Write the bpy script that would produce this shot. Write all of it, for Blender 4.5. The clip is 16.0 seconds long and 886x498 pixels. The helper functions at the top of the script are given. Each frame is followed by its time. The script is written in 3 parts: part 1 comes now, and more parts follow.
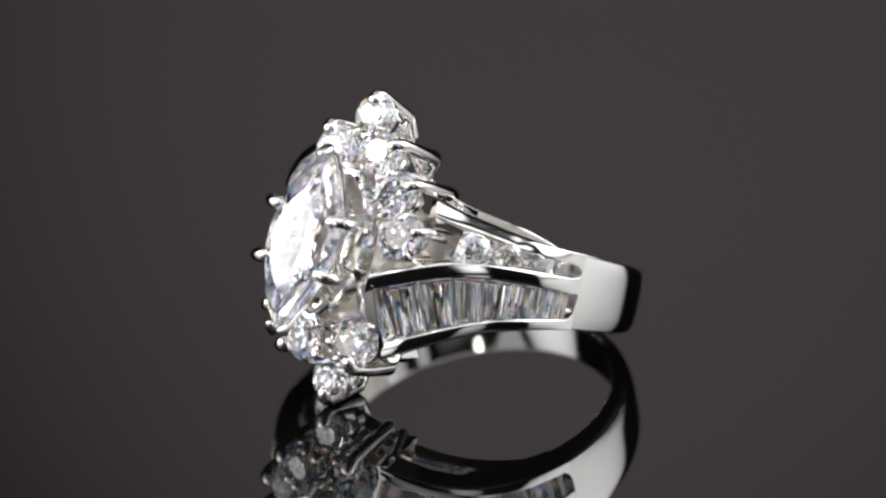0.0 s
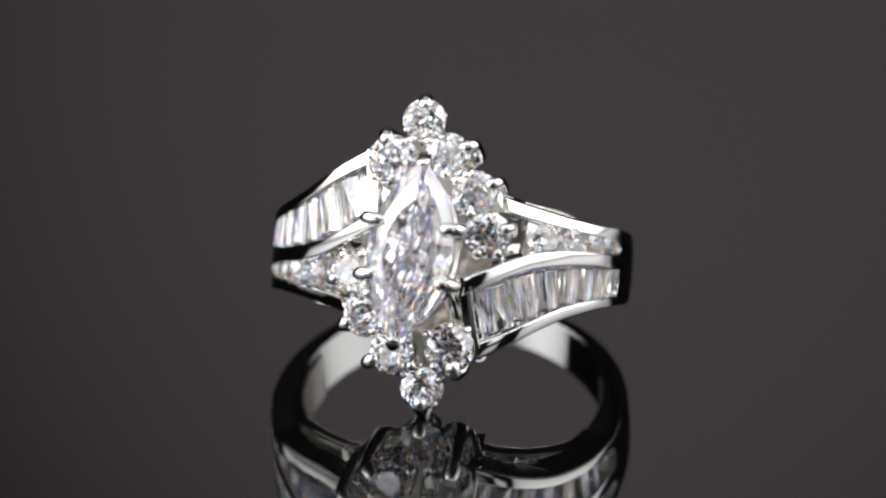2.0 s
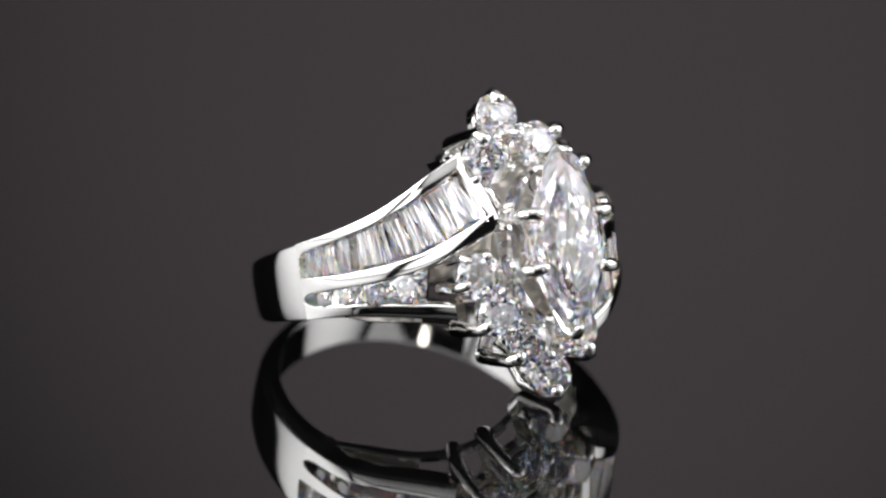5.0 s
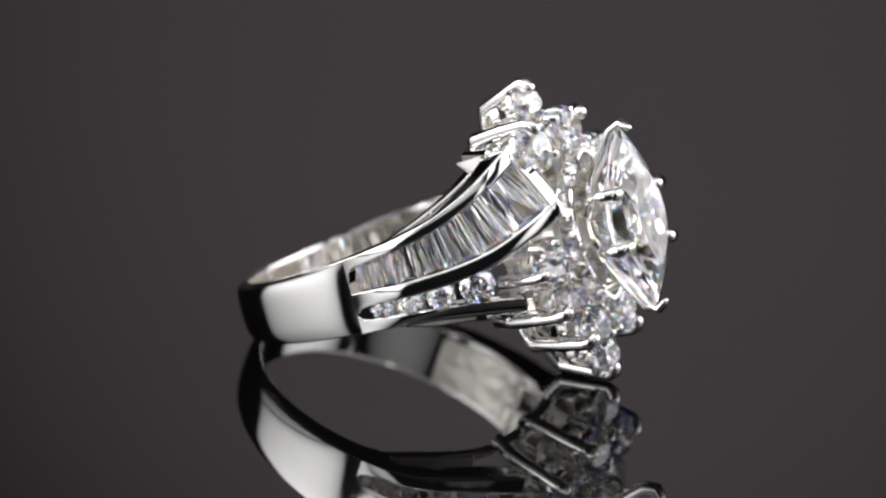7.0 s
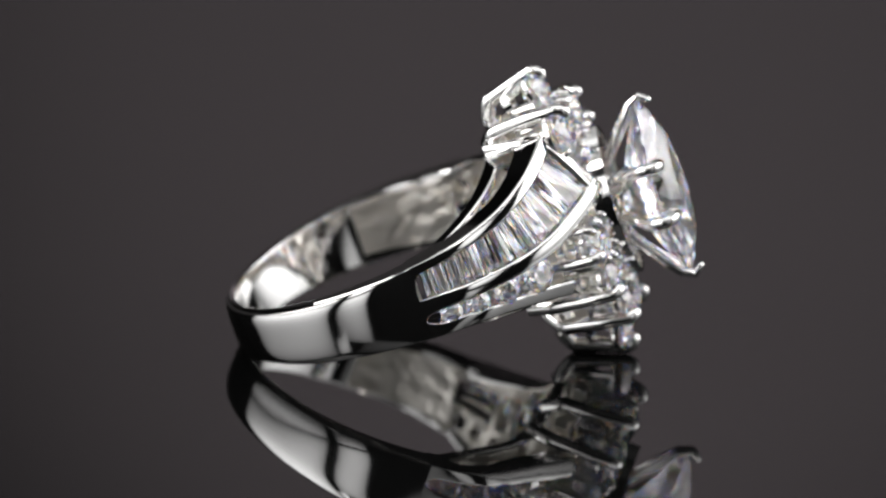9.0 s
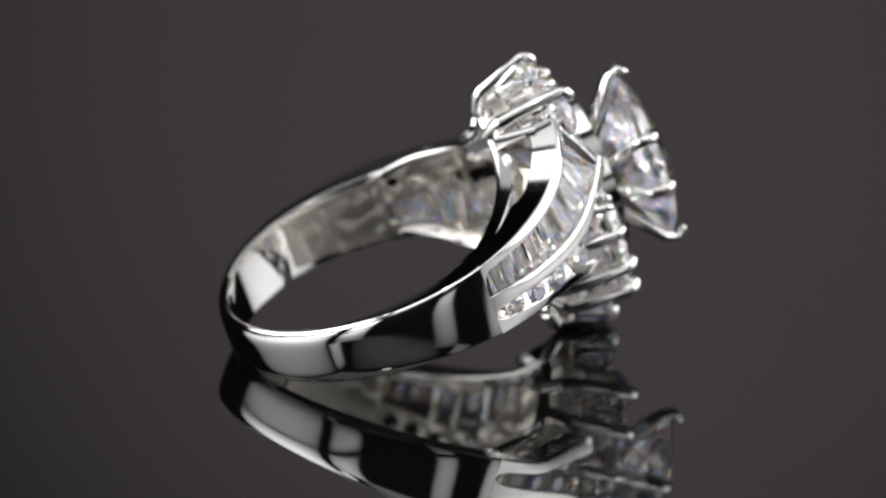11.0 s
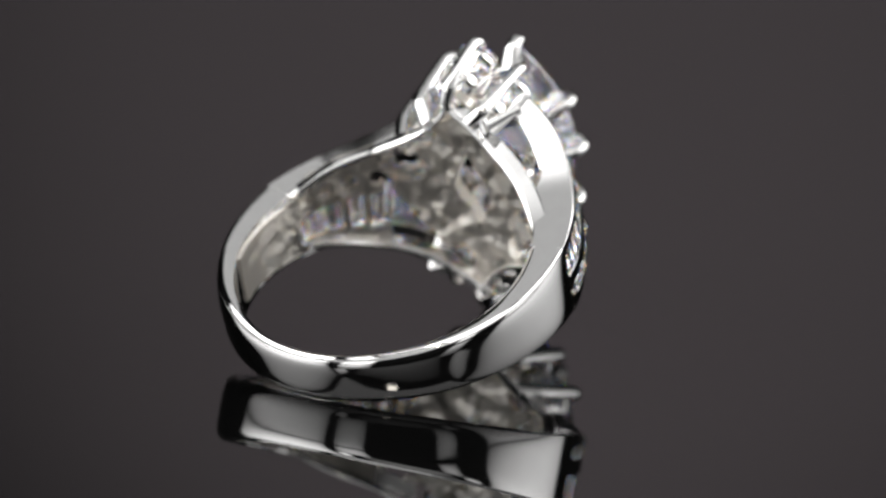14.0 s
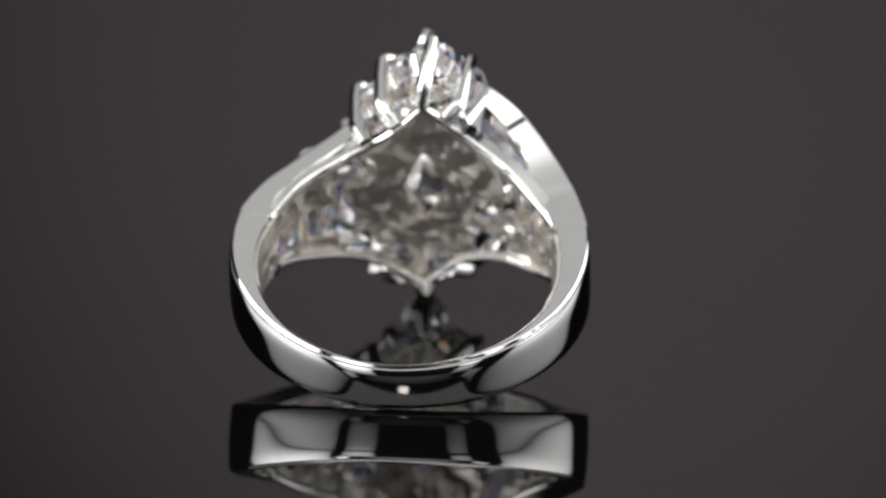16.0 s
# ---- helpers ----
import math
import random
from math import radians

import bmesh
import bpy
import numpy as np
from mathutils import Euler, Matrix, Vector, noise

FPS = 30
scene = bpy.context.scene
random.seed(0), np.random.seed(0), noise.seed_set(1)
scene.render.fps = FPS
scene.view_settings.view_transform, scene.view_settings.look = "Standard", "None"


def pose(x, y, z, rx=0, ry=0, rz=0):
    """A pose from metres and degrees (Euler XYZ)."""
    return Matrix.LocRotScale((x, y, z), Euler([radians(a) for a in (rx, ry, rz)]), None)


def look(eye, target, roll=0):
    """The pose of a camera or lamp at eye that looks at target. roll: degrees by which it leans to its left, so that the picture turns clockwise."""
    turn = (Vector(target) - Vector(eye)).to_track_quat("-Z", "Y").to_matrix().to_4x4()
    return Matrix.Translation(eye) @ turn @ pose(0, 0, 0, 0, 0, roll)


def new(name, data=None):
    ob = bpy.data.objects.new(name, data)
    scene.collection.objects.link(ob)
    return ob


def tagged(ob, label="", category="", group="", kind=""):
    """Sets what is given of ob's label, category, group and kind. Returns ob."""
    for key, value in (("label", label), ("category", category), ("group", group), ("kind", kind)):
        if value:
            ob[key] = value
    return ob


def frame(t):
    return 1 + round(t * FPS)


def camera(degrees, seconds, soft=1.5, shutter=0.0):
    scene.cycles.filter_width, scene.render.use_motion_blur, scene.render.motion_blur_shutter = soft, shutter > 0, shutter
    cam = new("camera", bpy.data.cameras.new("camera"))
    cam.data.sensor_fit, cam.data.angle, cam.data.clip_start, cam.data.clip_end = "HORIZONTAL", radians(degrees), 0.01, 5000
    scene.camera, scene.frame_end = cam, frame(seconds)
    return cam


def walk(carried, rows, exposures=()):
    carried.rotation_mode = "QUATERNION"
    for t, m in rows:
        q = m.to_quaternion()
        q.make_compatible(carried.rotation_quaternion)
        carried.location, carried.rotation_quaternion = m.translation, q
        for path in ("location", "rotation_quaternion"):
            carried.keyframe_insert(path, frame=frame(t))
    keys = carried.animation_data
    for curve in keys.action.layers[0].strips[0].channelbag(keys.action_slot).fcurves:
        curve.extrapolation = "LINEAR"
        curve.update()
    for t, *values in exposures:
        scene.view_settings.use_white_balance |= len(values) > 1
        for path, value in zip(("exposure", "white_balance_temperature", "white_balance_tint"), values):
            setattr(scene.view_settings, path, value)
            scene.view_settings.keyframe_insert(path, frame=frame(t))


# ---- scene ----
cam = camera(4.46, 16.0, soft=2.4)
EYE = Vector((0.0, -0.68046, 0.22740))
YAW, PITCH, ROLL = radians(-0.0647), radians(-17.962), 0.541
AHEAD = Vector((-math.sin(YAW) * math.cos(PITCH), math.cos(YAW) * math.cos(PITCH), math.sin(PITCH)))
VIEW = look(EYE, EYE + AHEAD, ROLL)
walk(cam, [(0.0, VIEW), (16.0, VIEW)])
cam.data.dof.use_dof, cam.data.dof.focus_distance, cam.data.dof.aperture_fstop = True, 0.706, 30.0

# ---- light: a dark studio with two side softboxes, one overhead and a small lamp by the camera ----
world = bpy.data.worlds.new("studio")
scene.world = world
world.use_nodes = True
world.node_tree.nodes["Background"].inputs["Color"].default_value = (0.9, 0.95, 1.0, 1)
world.node_tree.nodes["Background"].inputs["Strength"].default_value = 0.004
scene.view_settings.exposure = 0.0


def softbox(name, eye, target, width, height, watts, colour=(1, 1, 1), fall=(0.0, 0.0), ramp=None):
    """A lit panel; fall: how fast it dims from the middle to its sides and to its ends; ramp: it dims towards its far end."""
    data = bpy.data.lights.new(name, "AREA")
    data.shape, data.size, data.size_y, data.energy, data.color = "RECTANGLE", width, height, watts, colour
    if max(fall) > 0 or ramp:
        data.use_nodes = True
        nodes, links = data.node_tree.nodes, data.node_tree.links
        place = nodes.new("ShaderNodeNewGeometry")
        axes = nodes.new("ShaderNodeSeparateXYZ")
        links.new(place.outputs["Parametric"], axes.inputs["Vector"])

        def calc(kind, a, b):
            n = nodes.new("ShaderNodeMath")
            n.operation = kind
            for k, v in enumerate((a, b)):
                if isinstance(v, (int, float)):
                    n.inputs[k].default_value = v
                else:
                    links.new(v, n.inputs[k])
            return n.outputs["Value"]

        hump = 1.0
        for axis, power in zip(("X", "Y"), fall):
            u = axes.outputs[axis]
            hump = calc("MULTIPLY", hump, calc("POWER", calc("MULTIPLY", calc("MULTIPLY", u, 4.0), calc("SUBTRACT", 1.0, u)), power))
        if ramp:
            dim = nodes.new("ShaderNodeMapRange")
            dim.interpolation_type = "SMOOTHSTEP"
            for k, v in zip(("From Min", "From Max", "To Min", "To Max"), (ramp[0], ramp[1], 1.0, ramp[2])):
                dim.inputs[k].default_value = v
            links.new(axes.outputs["Y"], dim.inputs["Value"])
            hump = calc("MULTIPLY", hump, dim.outputs["Result"])
        links.new(hump, nodes["Emission"].inputs["Strength"])
    ob = new(name, data)
    ob.matrix_world = look(eye, target)
    return ob


softbox("softbox_west", (-0.62, -0.13, 0.46), (0, -0.13, 0.46), 0.88, 0.92, 13.8, fall=(0.5, 0.6))
softbox("softbox_west_front", (-0.62, -0.72, 0.70), (0, -0.72, 0.70), 0.22, 0.42, 1.5, fall=(0.4, 0.4))
softbox("softbox_east", (0.62, 0.06, 0.46), (0, 0.06, 0.46), 0.88, 0.92, 10.2, fall=(0.5, 0.6))
softbox("softbox_east_front", (0.62, -0.64, 0.70), (0, -0.64, 0.70), 0.28, 0.42, 0.8, fall=(0.4, 0.4))
overhead = softbox("softbox_overhead", (0, 0, 1), (0, 0.1, 0), 1.15, 1.44, 8.7, ramp=(0.28, 0.56, 0.27))
overhead.matrix_world = Matrix.Translation((0.0, 0.12, 0.95))
# fill panel above the camera, added only to brighten the stones
softbox("gem_fill", (0.0, -0.62, 0.50), (0, 0, 0.02), 0.70, 0.34, 0.55, fall=(0.5, 0.5))
softbox("strip_west", (-0.31, -0.52, 0.16), (0, 0, 0.05), 0.22, 0.30, 0.50, fall=(0.5, 0.3))
softbox("strip_east", (0.31, -0.50, 0.17), (0, 0, 0.05), 0.14, 0.30, 0.17, fall=(0.5, 0.5))
softbox("camera_lamp", (-0.035, -0.42, 0.60), (0, 0, 0.0), 0.06, 0.05, 0.32, (1, 0.95, 0.85))
glow = bpy.data.lights.new("backdrop_lamp", "SPOT")
glow.energy, glow.spot_size, glow.spot_blend, glow.shadow_soft_size = 34.0, radians(42), 1.0, 0.02
glow.color = (1, 0.90, 0.945)
lamp = new("backdrop_lamp", glow)
lamp.matrix_world = look((0.02, 0.50, 0.42), (0.02, 0.80, 0.225))
scene.cycles.max_bounces, scene.cycles.glossy_bounces, scene.cycles.transmission_bounces = 20, 14, 16


# ---- materials ----
def material(name):
    m = bpy.data.materials.new(name)
    m.use_nodes = True
    return m, m.node_tree.nodes, m.node_tree.links, m.node_tree.nodes["Principled BSDF"]


def metal(name, colour, rough, bump):
    m, nodes, links, p = material(name)
    p.inputs["Metallic"].default_value = 1.0
    coord = nodes.new("ShaderNodeTexCoord")
    fine = nodes.new("ShaderNodeTexNoise")
    fine.inputs["Scale"].default_value, fine.inputs["Detail"].default_value = 900.0, 4.0
    broad = nodes.new("ShaderNodeTexNoise")
    broad.inputs["Scale"].default_value = 160.0
    links.new(coord.outputs["Object"], fine.inputs["Vector"])
    links.new(coord.outputs["Object"], broad.inputs["Vector"])
    ramp = nodes.new("ShaderNodeMapRange")
    ramp.inputs["To Min"].default_value, ramp.inputs["To Max"].default_value = rough * 0.6, rough * 1.5
    links.new(broad.outputs["Fac"], ramp.inputs["Value"])
    links.new(ramp.outputs["Result"], p.inputs["Roughness"])
    tint = nodes.new("ShaderNodeMixRGB")
    tint.inputs["Color1"].default_value = (*colour, 1)
    tint.inputs["Color2"].default_value = (*[c * 0.93 for c in colour], 1)
    links.new(fine.outputs["Fac"], tint.inputs["Fac"])
    links.new(tint.outputs["Color"], p.inputs["Base Color"])
    relief = nodes.new("ShaderNodeBump")
    relief.inputs["Strength"].default_value, relief.inputs["Distance"].default_value = bump, 0.0002
    links.new(broad.outputs["Fac"], relief.inputs["Height"])
    links.new(relief.outputs["Normal"], p.inputs["Normal"])
    return m


def gem(name, iors, rough):
    """Clear stone that splits white light a little: one glass for each primary colour."""
    m, nodes, links, p = material(name)
    nodes.remove(p)
    total = None
    for ior, colour in zip(iors, ((0.992, 0, 0), (0, 0.985, 0), (0, 0, 0.999))):
        glass = nodes.new("ShaderNodeBsdfGlass")
        glass.inputs["Color"].default_value = (*colour, 1)
        glass.inputs["Roughness"].default_value = rough
        glass.inputs["IOR"].default_value = ior
        if total is None:
            total = glass
        else:
            both_of = nodes.new("ShaderNodeAddShader")
            links.new(total.outputs[0], both_of.inputs[0])
            links.new(glass.outputs[0], both_of.inputs[1])
            total = both_of
    links.new(total.outputs[0], nodes["Material Output"].inputs["Surface"])
    return m


def plain(name, colour, rough, ior=1.5, scale=20.0, vary=0.15):
    m, nodes, links, p = material(name)
    coord = nodes.new("ShaderNodeTexCoord")
    noise_a = nodes.new("ShaderNodeTexNoise")
    noise_a.inputs["Scale"].default_value, noise_a.inputs["Detail"].default_value = scale, 6.0
    links.new(coord.outputs["Object"], noise_a.inputs["Vector"])
    mix = nodes.new("ShaderNodeMixRGB")
    mix.inputs["Color1"].default_value = (*[c * (1 - vary) for c in colour], 1)
    mix.inputs["Color2"].default_value = (*[c * (1 + vary) for c in colour], 1)
    links.new(noise_a.outputs["Fac"], mix.inputs["Fac"])
    links.new(mix.outputs["Color"], p.inputs["Base Color"])
    p.inputs["Roughness"].default_value, p.inputs["IOR"].default_value = rough, ior
    return m


SILVER = metal("polished_white_gold", (0.93, 0.92, 0.91), 0.065, 0.02)
CAST = metal("cast_white_gold", (0.87, 0.83, 0.77), 0.40, 0.3)
GEM = gem("clear_gemstone", (2.448, 2.45, 2.453), 0.03)
ACRYLIC = plain("black_acrylic", (0.002, 0.002, 0.002), 0.012, 1.385)
PAPER = plain("grey_paper", (0.0262, 0.0241, 0.0246), 0.9, 1.4, 60.0, 0.05)
DARK = plain("dark_cloth", (0.015, 0.015, 0.015), 0.95, 1.3, 8.0, 0.2)


# ---- mesh helpers; lengths of the ring in millimetres as (r, a, n): across, along the finger, towards the head ----
def P(r, a, n):
    return Vector((r, -n, a)) * 0.001


def link_mesh(name, bm, mat, smooth=True, angle=38):
    bmesh.ops.recalc_face_normals(bm, faces=bm.faces)
    for f in bm.faces:
        f.smooth = smooth
    if smooth:
        for e in bm.edges:
            e.smooth = len(e.link_faces) == 2 and e.calc_face_angle(0) < radians(angle)
    me = bpy.data.meshes.new(name)
    bm.to_mesh(me)
    bm.free()
    me.materials.append(mat)
    if smooth:
        even_normals(me, math.cos(radians(angle)))
    return me


def even_normals(me, limit):
    """Shading normals weighted by area, so that broad faces stay flat beside narrow eased edges."""
    around = [[] for _ in me.vertices]
    for f in me.polygons:
        for v in f.vertices:
            around[v].append(f.index)
    face = [(f.normal.copy(), f.area) for f in me.polygons]
    out = []
    for f in me.polygons:
        own = face[f.index][0]
        for v in f.vertices:
            total = Vector()
            for k in around[v]:
                n, area = face[k]
                if n.dot(own) > limit:
                    total += n * area
            out.append(total.normalized() if total.length > 0 else own)
    me.normals_split_custom_set(out)


def part(name, me, parent, label="", m=None):
    ob = new(name, me)
    ob.parent = parent
    if m is not None:
        ob.matrix_basis = m
    if label:
        tagged(ob, label)
    return ob


def spline(points, u):
    """A smooth curve through the points, u from 0 to 1."""
    n = len(points) - 1
    x = min(max(u, 0), 1) * n
    i = min(int(x), n - 1)
    f = x - i
    p = [Vector(points[min(max(i + k, 0), n)]) for k in (-1, 0, 1, 2)]
    if n > 2:
        # the ends go on with the curve's own bend
        if i == 0:
            p[0] = 3 * p[1] - 3 * p[2] + p[3]
        if i == n - 1:
            p[3] = 3 * p[2] - 3 * p[1] + p[0]
    return 0.5 * (2 * p[1] + (p[2] - p[0]) * f + (2 * p[0] - 5 * p[1] + 4 * p[2] - p[3]) * f * f
                  + (3 * p[1] - p[0] - 3 * p[2] + p[3]) * f ** 3)


def loft(bm, sections, closed=False, caps=True):
    rings = [[bm.verts.new(p) for p in s] for s in sections]
    k = len(rings[0])
    pairs = list(zip(rings[:-1], rings[1:])) + ([(rings[-1], rings[0])] if closed else [])
    for a, b in pairs:
        for i in range(k):
            bm.faces.new((a[i], a[(i + 1) % k], b[(i + 1) % k], b[i]))
    if caps and not closed:
        bm.faces.new(rings[0][::-1])
        bm.faces.new(rings[-1])


def box_section(o, e1, e2, w, h, c):
    """A rectangle with cut corners: from corner o, w along e1 and h along e2."""
    out = []
    for x, y, dx, dy in ((0, 0, 0, 1), (w, 0, -1, 0), (w, h, 0, -1), (0, h, 1, 0)):
        px, py = dx * c, dy * c
        qx, qy = (c if x == 0 else -c) if dx == 0 else 0, (c if y == 0 else -c) if dy == 0 else 0
        mid = 0.29 * c
        first, last = (x + px, y + py), (x + qx, y + qy)
        corner = (x + (mid if x == 0 else -mid), y + (mid if y == 0 else -mid))
        out += [first, corner, last]
    return [o + e1 * x + e2 * y for x, y in out]


def rail_section(o, e1, e2, w, h, ease_r, dome, lean=0.0):
    """A bar's section: from corner o, w along e1 and h along e2; its outer face is domed between eased edges."""
    q = min(ease_r, 0.47 * h)
    out = []
    for k in range(7):
        t = math.pi / 2 * k / 6
        out.append((q * (1 - math.sin(t)), q * (1 - math.cos(t))))
    for f in (0.2, 0.4, 0.6, 0.8):
        out.append((0.0, q + (h - 2 * q) * f))
    for k in range(7):
        t = math.pi / 2 * k / 6
        out.append((q * (1 - math.cos(t)), h - q * (1 - math.sin(t))))
    out = [(x - dome * (1 - (2 * y / h - 1) ** 2) - lean * y, y) for x, y in out]
    c = 0.08
    out += [(w - c, h), (w, h - c), (w, c), (w - c, 0)]
    return [o + e1 * x + e2 * y for x, y in out]


def tube(bm, points, radii, seg=8, ball=False, flat=1.0, side=None):
    """A round bar along the points; ball: a rounded head at its end."""
    pts, rad = [Vector(p) for p in points], list(radii)
    if ball:
        d = (pts[-1] - pts[-2]).normalized()
        r = rad[-1]
        base = pts[-1]
        for k in (0.45, 0.8, 0.97):
            pts.append(base + d * r * k)
            rad.append(r * math.sqrt(max(1 - k * k, 0.01)))
    secs = []
    ref = side or Vector((0.31, 0.2, 0.93))
    for i, p in enumerate(pts):
        d = (pts[min(i + 1, len(pts) - 1)] - pts[max(i - 1, 0)]).normalized()
        e1 = (ref - d * ref.dot(d)).normalized()
        e2 = d.cross(e1)
        secs.append([p + (e1 * math.cos(2 * math.pi * j / seg) + e2 * math.sin(2 * math.pi * j / seg) * flat) * rad[i]
                     for j in range(seg)])
    loft(bm, secs)


def brilliant(outline, fold, table, crown, girdle, depth, steps=((0.62, 0.42), (0.26, 0.78))):
    """A facetted stone. outline(angle) gives the unit rim; z is up; its girdle lies at z = 0; steps: the rows of facets below."""
    bm = bmesh.new()

    def ring(n, scale, z, turn=0.0):
        return [bm.verts.new((*(outline(2 * math.pi * (i + turn) / n) * scale), z)) for i in range(n)]

    n = fold
    top = ring(n, table, crown, 0.5)
    mid = ring(n, (1 + table) * 0.5 + 0.04, crown * 0.52, 0.0)
    rim = ring(2 * n, 1.0, 0.0)
    low = ring(2 * n, 1.0, -girdle)
    below = [ring(n, scale, -girdle - depth * f, 0.5 if k % 2 == 0 else 0.0) for k, (scale, f) in enumerate(steps)]
    tip = bm.verts.new((0, 0, -girdle - depth))
    bm.faces.new(top)
    for i in range(n):
        j = (i + 1) % n
        bm.faces.new((top[i - 1], mid[i], top[i]))
        bm.faces.new((mid[i], mid[j], top[i]))
        bm.faces.new((mid[i], rim[2 * i], rim[2 * i + 1]))
        bm.faces.new((mid[i], rim[2 * i + 1], mid[j]))
        bm.faces.new((mid[j], rim[2 * i + 1], rim[(2 * i + 2) % (2 * n)]))
        for k in (2 * i, 2 * i + 1):
            q = (k + 1) % (2 * n)
            bm.faces.new((rim[k], low[k], low[q], rim[q]))
        first = below[0]
        bm.faces.new((low[2 * i], first[i], low[2 * i + 1]))
        bm.faces.new((low[2 * i + 1], first[i], low[(2 * i + 2) % (2 * n)]))
        bm.faces.new((low[2 * i], first[i - 1], first[i]))
        for k in range(len(below) - 1):
            a, b = below[k], below[k + 1]
            if k % 2 == 0:
                bm.faces.new((a[i - 1], b[i], a[i]))
                bm.faces.new((a[i], b[i], b[j]))
            else:
                bm.faces.new((a[i], b[i], a[j]))
                bm.faces.new((b[i - 1], b[i], a[i]))
        bm.faces.new((below[-1][i], tip, below[-1][j]))
    return bm


def circle(t):
    return Vector((math.cos(t), math.sin(t)))


HALF_TURN = Matrix.Rotation(math.pi, 4, "Y")


def seat(c, normal, twist=0.0):
    """The pose of a stone at c (r, a, n) whose table faces normal (r, a, n)."""
    z = Vector((normal[0], -normal[2], normal[1])).normalized()
    q = z.to_track_quat("Z", "X").to_matrix().to_4x4()
    return Matrix.Translation(P(*c)) @ q @ Matrix.Rotation(twist, 4, "Z")


# ---- the studio: black acrylic sheet, grey paper backdrop, dark walls ----
def slab(name, x0, x1, y0, y1, z0, z1, mat, label, category):
    bm = bmesh.new()
    bmesh.ops.create_cube(bm, size=1.0)
    for v in bm.verts:
        v.co = Vector(((x0, x1)[v.co.x > 0], (y0, y1)[v.co.y > 0], (z0, z1)[v.co.z > 0]))
    ob = new(name, link_mesh(name, bm, mat, False))
    return tagged(ob, label, category, "", "structure")


slab("floor", -1.6, 1.6, -1.6, 1.6, -0.01, 0.0, ACRYLIC, "glossy black acrylic sheet under the ring", "floor")
slab("backdrop", -0.30, 0.30, 0.80, 0.805, 0.002, 0.46, PAPER, "plain grey paper backdrop", "backdrop")
slab("wall_north", -1.6, 1.6, 1.6, 1.65, 0.0, 2.0, DARK, "dark studio wall", "wall")
slab("wall_south", -1.6, 1.6, -1.65, -1.6, 0.0, 2.0, DARK, "dark studio wall", "wall")
slab("wall_west", -1.65, -1.6, -1.6, 1.6, 0.0, 2.0, DARK, "dark studio wall", "wall")
slab("wall_east", 1.6, 1.65, -1.6, 1.6, 0.0, 2.0, DARK, "dark studio wall", "wall")
slab("ceiling", -1.65, 1.65, -1.65, 1.65, 2.0, 2.05, DARK, "dark studio ceiling", "ceiling")

# ---- the ring ----
ring = tagged(new("ring"), "polished white gold ring with raised marquise stone and clear cluster", "ring")

TOP = [(-11.00, 2.3, 2.75), (-10.45, 2.57, 4.6), (-9.72, 2.92, 6.35), (-8.42, 3.55, 8.45), (-7.05, 4.4, 10.05), (-5.6, 5.35, 11.2), (-3.75, 6.35, 11.95)]
MID = [(-11.02, 0.1, 2.75), (-10.52, 0.1, 4.6), (-9.85, 0.1, 6.3), (-8.35, 0.25, 8.9), (-6.65, 0.65, 10.95), (-4.85, 1.5, 12.7), (-3.0, 2.5, 14.1)]
LOW = [(-11.00, -2.5, 2.75), (-10.55, -2.62, 4.6), (-9.75, -2.72, 6.35), (-8.45, -2.9, 8.45), (-7.05, -3.1, 10.2), (-5.64, -3.45, 11.45), (-4.59, -3.95, 12.41)]
LOW_EDGE = [(-11.00, -2.5, 2.75), (-10.4, -2.57, 4.5), (-9.62, -2.72, 5.95), (-8.62, -2.93, 7.0), (-7.7, -3.15, 7.9), (-6.75, -3.4, 8.8), (-5.78, -3.65, 9.75), (-4.75, -4.0, 10.85)]
HOOP_UP = [(-9.3, 2.0, 1.7), (-7.7, 2.72, 4.2), (-5.4, 3.92, 6.4), (-3.0, 5.2, 7.6), (-1.6, 6.2, 7.95), (0.0, 7.3, 8.1)]
HOOP_LOW = [(-9.3, -2.0, 1.7), (-7.4, -3.2, 4.6), (-5.1, -3.8, 6.6), (-3.2, -4.5, 7.5), (-1.6, -5.5, 7.95), (0.0, -7.2, 8.1)]
CENTRE_N, HOLE_N, HOLE_R = -0.03, -1.1, 9.55


def inward(p):
    """Towards the finger hole's axis, square to it."""
    d = Vector((-p[0], 0, 2.0 - p[2]))
    return d.normalized()


